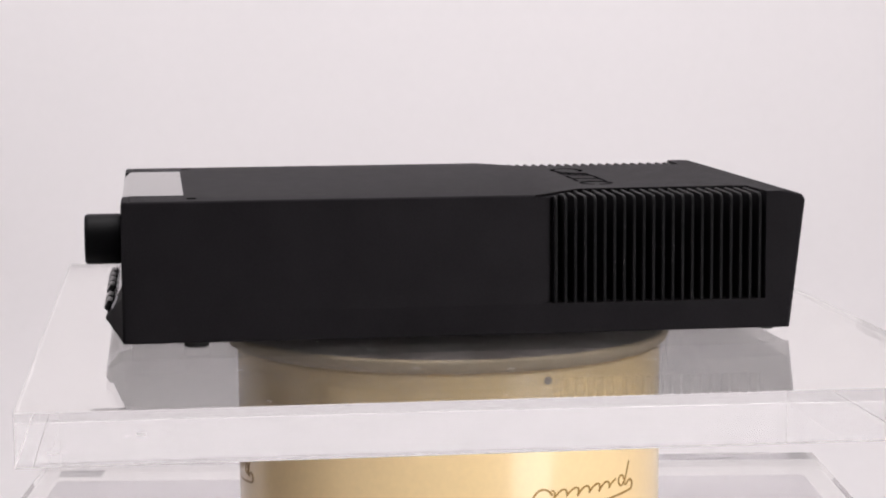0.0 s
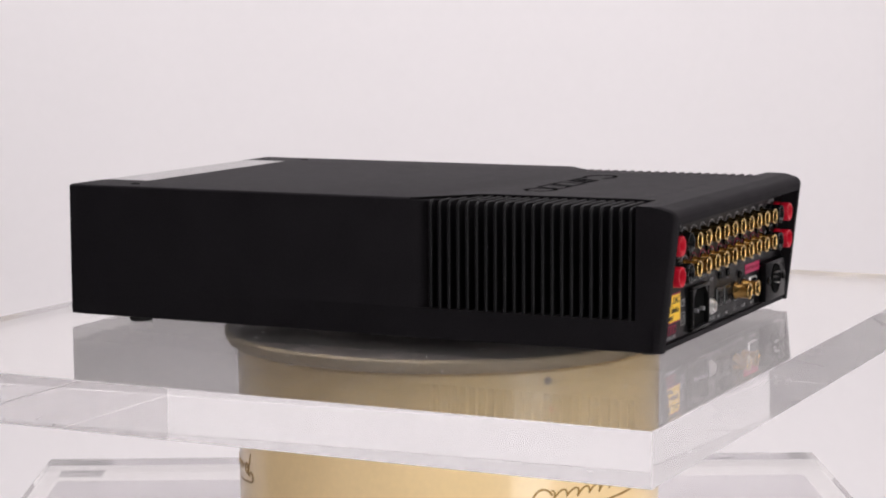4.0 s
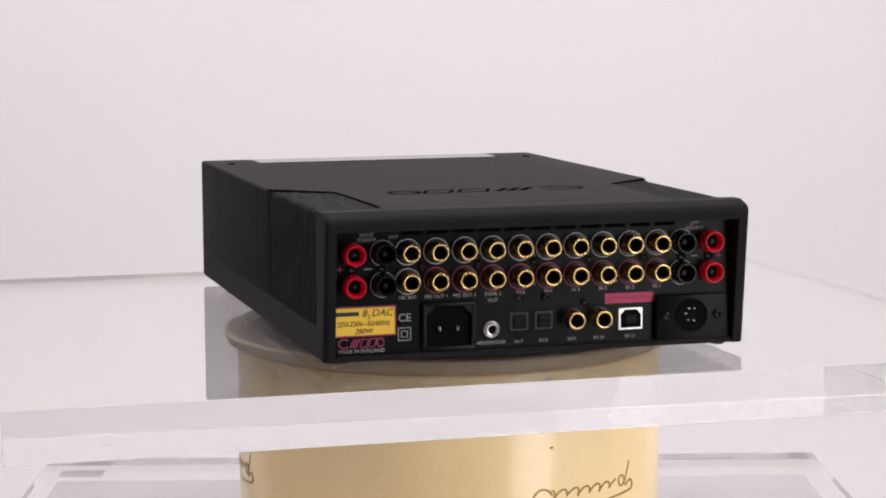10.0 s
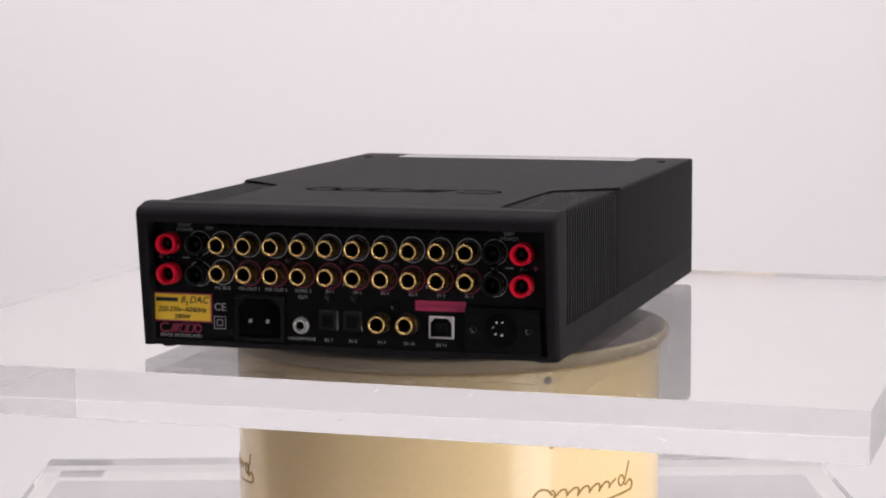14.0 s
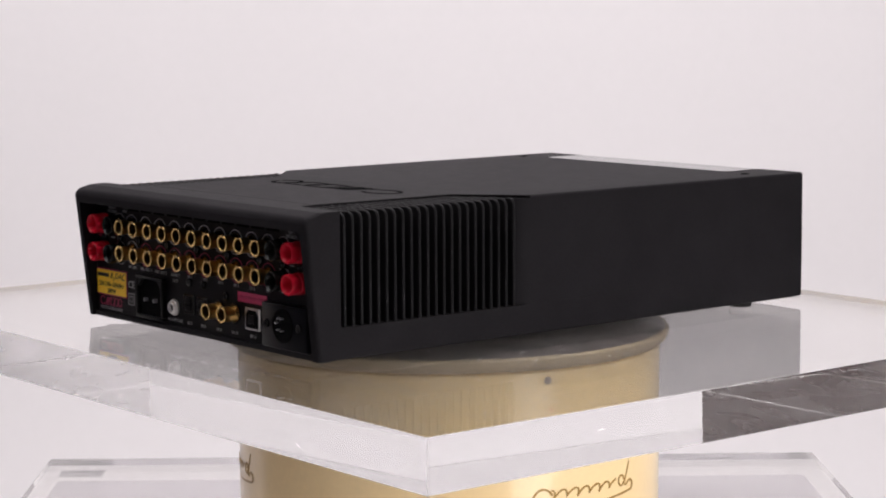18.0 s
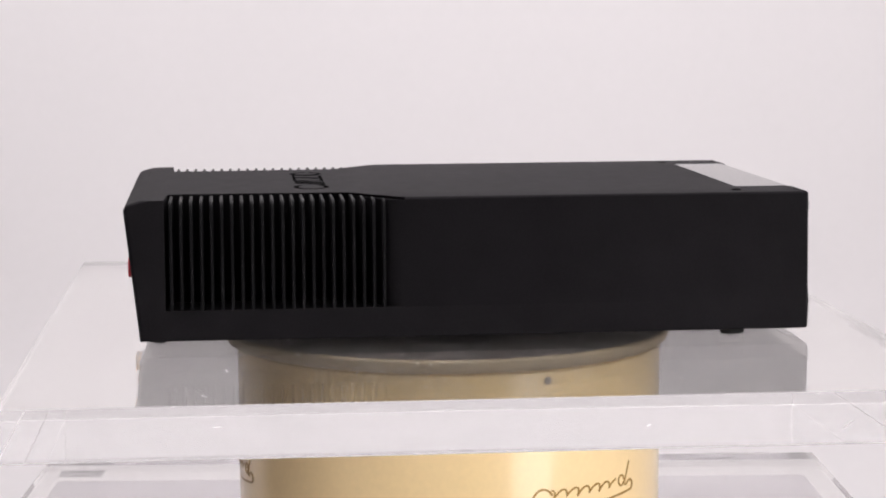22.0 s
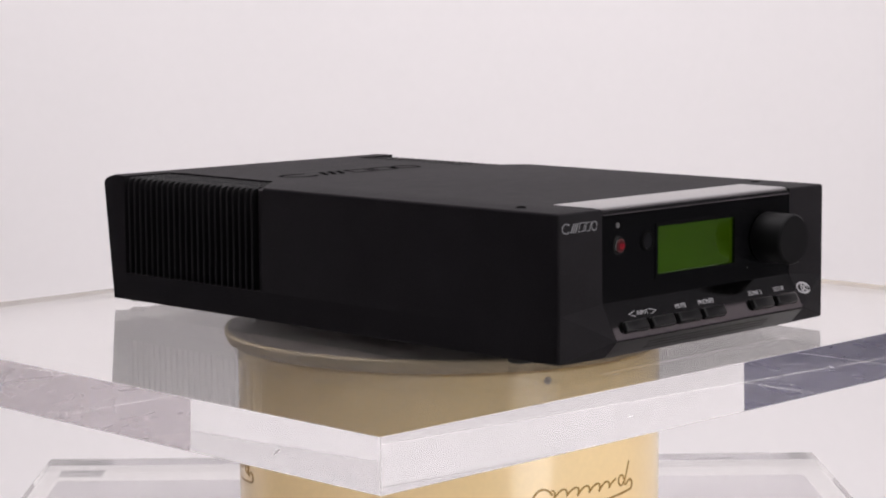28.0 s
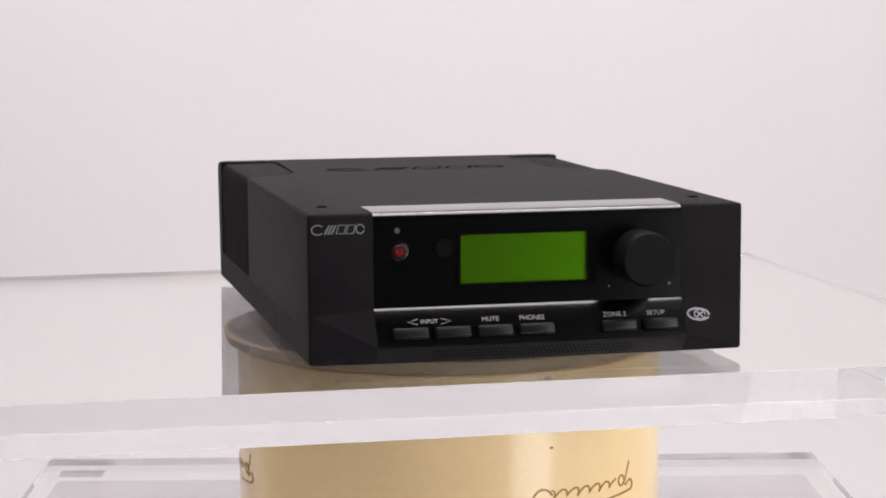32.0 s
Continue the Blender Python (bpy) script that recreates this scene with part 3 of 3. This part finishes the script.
    for x, t, mat, lx, size in ((0.0637, "", 0, 0, 0), (0.0426, "", 0, 0, 0), (0.0215, "MUTE", M_LABEL, 0.0232, 0.0034), (0.0005, "PHONES", M_LABEL, 0.0022, 0.0034), (-0.0415, "ZONE 2", M_LABEL, -0.0402, 0.0034), (-0.0630, "SETUP", M_LABEL, -0.0615, 0.0034)):
        m = tilt @ pose(-x, -0.0124, 0.0002)
        if ka is None:
            bm = boxed(-0.0088, 0.0088, -0.0028, 0.0027, -0.001, 0.0027, 0.0010, 3)
            ka = part("key", bm, M_KEY, fascia, "narrow black push key", m)
            # flat black outline paints the shaded gap round the key
            part("key_gap", prism(bmesh.new(), [(-0.0091, -0.0031), (0.0091, -0.0031), (0.0091, 0.0030), (-0.0091, 0.0030)], -0.0003, 0.0002), M_CAVITY, ka)
        else:
            again(ka, m)
        if t:
            words(t, size, mat, fascia, tilt @ pose(-lx, -0.0062, 0.0002))
    words("INPUT", 0.0031, M_LABEL, fascia, tilt @ pose(-0.0537, -0.0062, 0.0002))
    for s in (-1, 1):
        bm = stroke(bmesh.new(), [(0, 0.0014), (s * 0.0050, 0), (0, -0.0014)], 0.0004, 0.0001)
        part("arrow", bm, M_LABEL, fascia, "", tilt @ pose(-0.0537 + s * 0.0058, -0.0062, 0.0002))
    # perforations under the lip, flat black dots in place of shaded holes
    under = Matrix.Translation((0, 0.1920, 0.0148)) @ pose(0, 0, 0, 132.2, 0, 180)
    bm = bmesh.new()
    for j in range(3):
        for i in range(46):
            x, y = -0.052 + 0.0022 * i + 0.0011 * (j % 2), -0.0035 - 0.0022 * j
            ring = [bm.verts.new(under @ Vector((x + 0.0007 * math.cos(a * math.pi / 3), y + 0.0007 * math.sin(a * math.pi / 3), 0.0001))) for a in range(6)]
            bm.faces.new(ring)
    part("perforations", bm, M_CAVITY, fascia, "rows of tiny black dots standing for shaded vent holes")["kind"] = "stuff"
    part("maker_mark", maker_mark(0.0265, 0.0046, 0.0006, 0.0001), M_SILVER, AMP, "small silver mark", on_front(0.0953, 0.0722, 0.1831))
    # oval badge
    om, im, nose = Vector((-HW, 0.1828, 0.0300)), Vector((-0.0783, 0.1830, 0.0330)), Vector((-0.0783, 0.1922, 0.0155))
    out = (im - om).cross(nose - om).normalized()
    out = out if out.y > 0 else -out
    across = (om - im).normalized()
    m = Matrix.Translation(om * 0.235 + im * 0.335 + nose * 0.43 + out * 0.0001) @ Matrix((across, out.cross(across), out)).transposed().to_4x4()
    bm = bmesh.new()
    stroke(bm, arc(0, 0, 0.0057, 0.0030, 0, 340, 28), 0.0009, 0.0003)
    stroke(bm, arc(0.0008, 0, 0.0028, 0.0026, 0, 340, 20), 0.0006, 0.0003)
    stroke(bm, [(-0.0007, -0.0014), (0.0023, 0.0014)], 0.0007, 0.0003)
    stroke(bm, [(-0.0007, 0.0014), (0.0023, -0.0014)], 0.0007, 0.0003)
    part("badge", bm, M_LABEL, AMP, "silver oval badge", m)


amp_front()


def amp_rear():
    Y = -0.1676
    panel = part("rear_panel", boxed(-0.1033, 0.1081, Y, -0.1662, 0.0089, 0.0698), M_PANEL, AMP, "black connection panel with white and crimson print", pose(-0.0024, 0, 0))
    # vent slots under the hood, flat black bars in place of their inner shade
    first = None
    for k in range(11):
        m = pose(-0.0625 + 0.0133 * k, Y - 0.0001, 0.0683)
        if first is None:
            first = part("vent_slot", boxed(-0.0054, 0.0054, -0.0001, 0.0002, -0.0010, 0.0010), M_RECESS_BLACK, panel, "", m)
        else:
            again(first, m)
    # phono sockets in two rows
    ringw = ringc = sock = None
    for r, z in enumerate((0.0588, 0.0443)):
        for c in range(10):
            x = -0.0645 + 0.01453 * c
            m = pose(x, Y, z)
            if sock is None:
                sock = part("phono_socket", turned([(0.0048, 0), (0.0048, 0.0012), (0.0040, 0.0018), (0.0040, 0.0081)], 32, BACK), M_GOLD_SHADED, panel, "gold-plated phono socket", m, sharp=58)
                part("rim", turned([(0.0040, 0.0080), (0.0043, 0.0082), (0.0044, 0.0085), (0.0043, 0.0088), (0.0040, 0.0089), (0.0036, 0.0088), (0.0034, 0.0085)], 32, BACK), M_GOLD, sock, "bright gold rim", sharp=80)
                part("bore", turned([(0.0034, 0.0085), (0.0033, 0.0080), (0.0031, 0.0034)], 28, BACK), M_GOLD_BORE_SHADE, sock)
                part("insulator", turned([(0.0031, 0.0046), (0.0017, 0.0046), (0.0015, 0.0030), (0, 0.0030)], 20, BACK), M_CAVITY, sock, "black insulator with a centre hole")
                part("washer", turned([(0.0056, 0), (0.0056, 0.0004), (0.0047, 0.0005)], 28, BACK), M_BLACK, sock)
            else:
                again(sock, m)
            red = r == 1 and c > 0
            src = ringc if red else ringw
            mm = pose(x, Y - 0.00005, z, 90)
            if src is None:
                src = part("socket_ring", ring_flat(bmesh.new(), 0.0061, 0.0066), M_CRIMSON if red else M_WHITE, panel, "crimson printed ring" if red else "white printed ring", mm)
                if red:
                    ringc = src
                else:
                    ringw = src
            else:
                again(src, mm)
    # speaker terminals
    kinds = {}
    for x, mat, what in ((-0.0925, M_RED, "red"), (-0.0770, M_BLACK, "black"), (0.0943, M_RED, "red"), (0.0795, M_BLACK, "black")):
        for z in (0.0588, 0.0432):
            m = pose(x, Y, z)
            if what not in kinds:
                long = 0.0090 if what == "red" else 0.0084
                t = part("speaker_terminal", turned([(0.0056, 0), (0.0056, 0.0028), (0.0050, 0.0033), (0.0050, 0.0040), (0.0053, 0.0044), (0.0053, long - 0.0006), (0.0050, long), (0.0046, long), (0.0042, long - 0.0006), (0.0034, long - 0.0030), (0.0033, long - 0.0068), (0, long - 0.0068)], 28, BACK), mat, panel, f"{what} speaker terminal", m)
                part("bore", turned([(0.0032, long - 0.0066), (0, long - 0.0066)], 24, BACK), M_CAVITY, t)
                part("contact", turned([(0.0012, long - 0.0066), (0.0012, long - 0.0040), (0, long - 0.0038)], 16, BACK), M_MOULD, t)
                kinds[what] = t
            else:
                again(kinds[what], m)
            if what == "black":
                part("terminal_ring", ring_flat(bmesh.new(), 0.0061, 0.0065), M_WHITE, panel, "", pose(x, Y - 0.00005, z, 90))
    # panel screws between the rows
    scr = None
    for x, z in ((-0.0572, 0.0515), (-0.0282, 0.0515), (0.0010, 0.0515), (0.0300, 0.0515), (0.0590, 0.0515), (-0.0925, 0.0510), (-0.0770, 0.0510), (0.0943, 0.0510), (0.0795, 0.0510), (-0.0070, 0.0336), (0.0067, 0.0336), (0.0277, 0.0299)):
        m = pose(x, Y, z)
        if scr is None:
            scr = part("panel_screw", turned([(0.0023, 0), (0.0022, 0.0010), (0.0015, 0.0014), (0.0009, 0.0008), (0, 0.0006)], 16, BACK), M_BLACK, panel, "black panel screw", m)
        else:
            again(scr, m)
    # mains inlet
    bm = bmesh.new()
    x0, x1, z0, z1, w = -0.0576, -0.0308, 0.0098, 0.0334, 0.0018
    for q in ((x0, x1, z0, z0 + w), (x0, x1, z1 - w, z1), (x0, x0 + w, z0 + w, z1 - w), (x1 - w, x1, z0 + w, z1 - w)):
        box(bm, q[0], q[1], Y - 0.0028, Y + 0.0002, q[2], q[3], 0.0006, 2)
    c = 0.0045
    for s in (-1, 1):
        cx = x0 + w if s < 0 else x1 - w
        prism(bm, [(cx, z1 - w), (cx - s * c, z1 - w), (cx, z1 - w - c)], Y - 0.0024, Y + 0.0002, "y")
    inlet = part("mains_inlet", bm, M_MOULD, panel, "black mains inlet")
    # the opening has no depth, its shade is this black face
    part("inlet_socket", boxed(x0 + w - 0.0003, x1 - w + 0.0003, Y - 0.0003, Y + 0.0002, z0 + w - 0.0003, z1 - w + 0.0003), M_CAVITY, inlet, "flat black face standing for the shaded socket opening")
    for x in (-0.0490, -0.0396):
        part("inlet_pin", boxed(x - 0.0006, x + 0.0006, Y - 0.0030, Y - 0.0001, 0.0192, 0.0212, 0.0003, 1), M_SILVER, inlet, "bright metal pin")
    # headphone jack
    h = part("headphone_jack", turned([(0.0044, 0), (0.0044, 0.0010), (0.0040, 0.0016), (0.0034, 0.0014), (0.0033, 0.0024), (0.0029, 0.0030), (0.0023, 0.0028), (0.0020, 0.0012)], 24, BACK), M_STEEL, panel, "bright steel headphone socket", pose(-0.0219, Y, 0.0187))
    part("jack_hole", turned([(0.0022, 0.0013), (0, 0.0013)], 18, BACK), M_CAVITY, h)
    # optical inputs
    for x in (-0.0074, 0.0056):
        o = part("optical_socket", boxed(x - 0.0054, x + 0.0054, Y - 0.0010, Y + 0.0003, 0.0165, 0.0272, 0.0006, 1), M_BLACK, panel, "square black optical socket")
        part("shutter", boxed(x - 0.0034, x + 0.0034, Y - 0.0016, Y - 0.0008, 0.0183, 0.0252, 0.0005, 1), M_PANEL, o)
        part("shutter_groove", boxed(x - 0.0030, x + 0.0036, Y - 0.0019, Y - 0.0014, 0.0213, 0.0219), M_CAVITY, o)
    # coaxial inputs
    for x in (0.0207, 0.0351):
        again(sock, pose(x, Y, 0.0218))
    # usb socket
    u = part("usb_socket", boxed(0.0454, 0.0586, Y - 0.0008, Y + 0.0003, 0.0148, 0.0262, 0.0004, 1), M_STEEL, panel, "square bright steel data socket")
    part("socket_opening", prism(bmesh.new(), [(0.0466, 0.0160), (0.0574, 0.0160), (0.0574, 0.0228), (0.0552, 0.0252), (0.0488, 0.0252), (0.0466, 0.0228)], Y - 0.0011, Y - 0.0005, "y"), M_CAVITY, u)
    part("tongue", boxed(0.0490, 0.0550, Y - 0.0016, Y - 0.0006, 0.0182, 0.0226, 0.0003, 1), M_PANEL, u)
    # power supply connector
    x = part("connector_plate", boxed(0.0650, 0.1034, Y - 0.0040, Y + 0.0003, 0.0092, 0.0318, 0.0008, 2), M_PANEL, panel, "black connector plate with two screws")
    part("round_connector", turned([(0.0086, 0), (0.0086, 0.0006), (0.0077, 0.0008), (0.0077, 0.0003), (0, 0.0003)], 32, BACK), M_CAVITY, x, "round multi-pin connector", pose(0.0838, Y - 0.0040, 0.0212))
    for px, pz in ((0.0800, 0.0225), (0.0818, 0.0250), (0.0846, 0.0250), (0.0812, 0.0192), (0.0844, 0.0188)):
        part("connector_pin", turned([(0.0004, 0), (0.0004, 0.0018), (0, 0.0022)], 10, BACK), M_STEEL, x, "bright pin", pose(px, Y - 0.0043, pz))
    for px in (0.0698, 0.0976):
        again(scr, pose(px, Y - 0.0040, 0.0213), x)
    # rating sticker
    st = part("rating_sticker", boxed(-0.1038, -0.0706, Y - 0.0003, Y, 0.0180, 0.0330), M_CRIMSON, panel, "yellow rating sticker with a crimson border")
    part("sticker_face", boxed(-0.1030, -0.0714, Y - 0.0005, Y - 0.0002, 0.0188, 0.0322), M_YELLOW, st)
    part("maker_word", boxed(-0.1015, -0.0895, Y - 0.0007, Y - 0.0004, 0.0284, 0.0304), M_INK, st, "dark bar of print")
    words("8", 0.0050, M_INK, st, on_rear(-0.0868, 0.0294, Y - 0.0006), lean=0.25)
    words("2", 0.0028, M_INK, st, on_rear(-0.0844, 0.0276, Y - 0.0006))
    words("DAC", 0.0050, M_INK, st, on_rear(-0.0778, 0.0294, Y - 0.0006), lean=0.25)
    words("220-230v~50/60Hz", 0.0036, M_INK, st, on_rear(-0.0872, 0.0243, Y - 0.0006), squash=0.95, lean=0.25)
    words("280W", 0.0036, M_INK, st, on_rear(-0.0872, 0.0206, Y - 0.0006), lean=0.25)
    part("maker_mark", maker_mark(0.0235, 0.0044, 0.0007, 0.0001), M_CRIMSON, panel, "crimson printed mark", on_rear(-0.0880, 0.0148, Y - 0.0001))
    Yp = Y - 0.0001
    words("MADE IN ENGLAND", 0.0026, M_GREY, panel, on_rear(-0.0880, 0.0108, Yp))
    words("CE", 0.0056, M_WHITE, panel, on_rear(-0.0662, 0.0262, Yp))
    for s in (0.0031, 0.0015):
        part("class_mark", stroke(bmesh.new(), [(-s, -s), (s, -s), (s, s), (-s, s)], 0.0005, 0.0001, True), M_WHITE, panel, "", on_rear(-0.0664, 0.0183, Yp))
    for t, lx, lz in (("HEADPHONE", -0.0217, 0.0118), ("IN 7", -0.0074, 0.0116), ("IN 8", 0.0056, 0.0116), ("IN 9", 0.0207, 0.0116), ("IN 10", 0.0351, 0.0116), ("IN 11", 0.0520, 0.0116), ("MC BUS", -0.0645, 0.0362), ("PRE OUT 1", -0.0500, 0.0362), ("PRE OUT 2", -0.0354, 0.0362), ("ZONE 2", -0.0209, 0.0362), ("OUT", -0.0209, 0.0330), ("IN 6", -0.0064, 0.0364), ("IN 5", 0.0082, 0.0364), ("IN 4", 0.0227, 0.0364), ("IN 3", 0.0372, 0.0364), ("IN 2", 0.0518, 0.0364), ("IN 1", 0.0663, 0.0364),
                      ("RIGHT", -0.0850, 0.0678), ("SPEAKER", -0.0850, 0.0655), ("LEFT", 0.0868, 0.0678), ("SPEAKER", 0.0868, 0.0655), ("L", 0.0010, 0.0553), ("R", 0.0010, 0.0402), ("L", 0.0445, 0.0553), ("R", 0.0445, 0.0402)):
        words(t, 0.0025, M_GREY, panel, on_rear(lx, lz, Yp))
    words("OUT", 0.0023, M_GREY, panel, on_rear(-0.0715, 0.0665, Yp))
    for sx, lx in ((-1, -0.0985), (1, 0.1000)):
        words("+", 0.0062, M_CRIMSON, panel, on_rear(lx, 0.0510, Yp))
    for lx in (-0.0846, 0.0868):
        part("minus_sign", bar(bmesh.new(), -0.0020, 0.0020, -0.0003, 0.0003), M_GREY, panel, "", on_rear(lx, 0.0512, Yp))
    pk = part("warning_sticker", boxed(0.0384, 0.0646, Y - 0.0002, Y, 0.0286, 0.0337), M_PINK, panel, "pink warning sticker")
    words("USB POWER ONLY", 0.0028, M_CRIMSON, pk, on_rear(0.0515, 0.0311, Y - 0.0003))


amp_rear()


# ---- what moves ----
def motions():
    walk(display_plate, [(t, pose(0, 0, 0, 0, 0, a) @ PLATE_SHIFT) for t, a in enumerate(TURN)])
    walk(PLATTER, [(t, pose(0.0001, 0, -0.0254, 0, 0, a)) for t, a in enumerate(TURN)])
    walk(AMP, [(t, pose(0, 0, 0, 0, 0, a) @ pose(-0.0005, 0, 0)) for t, a in enumerate(TURN)])


motions()
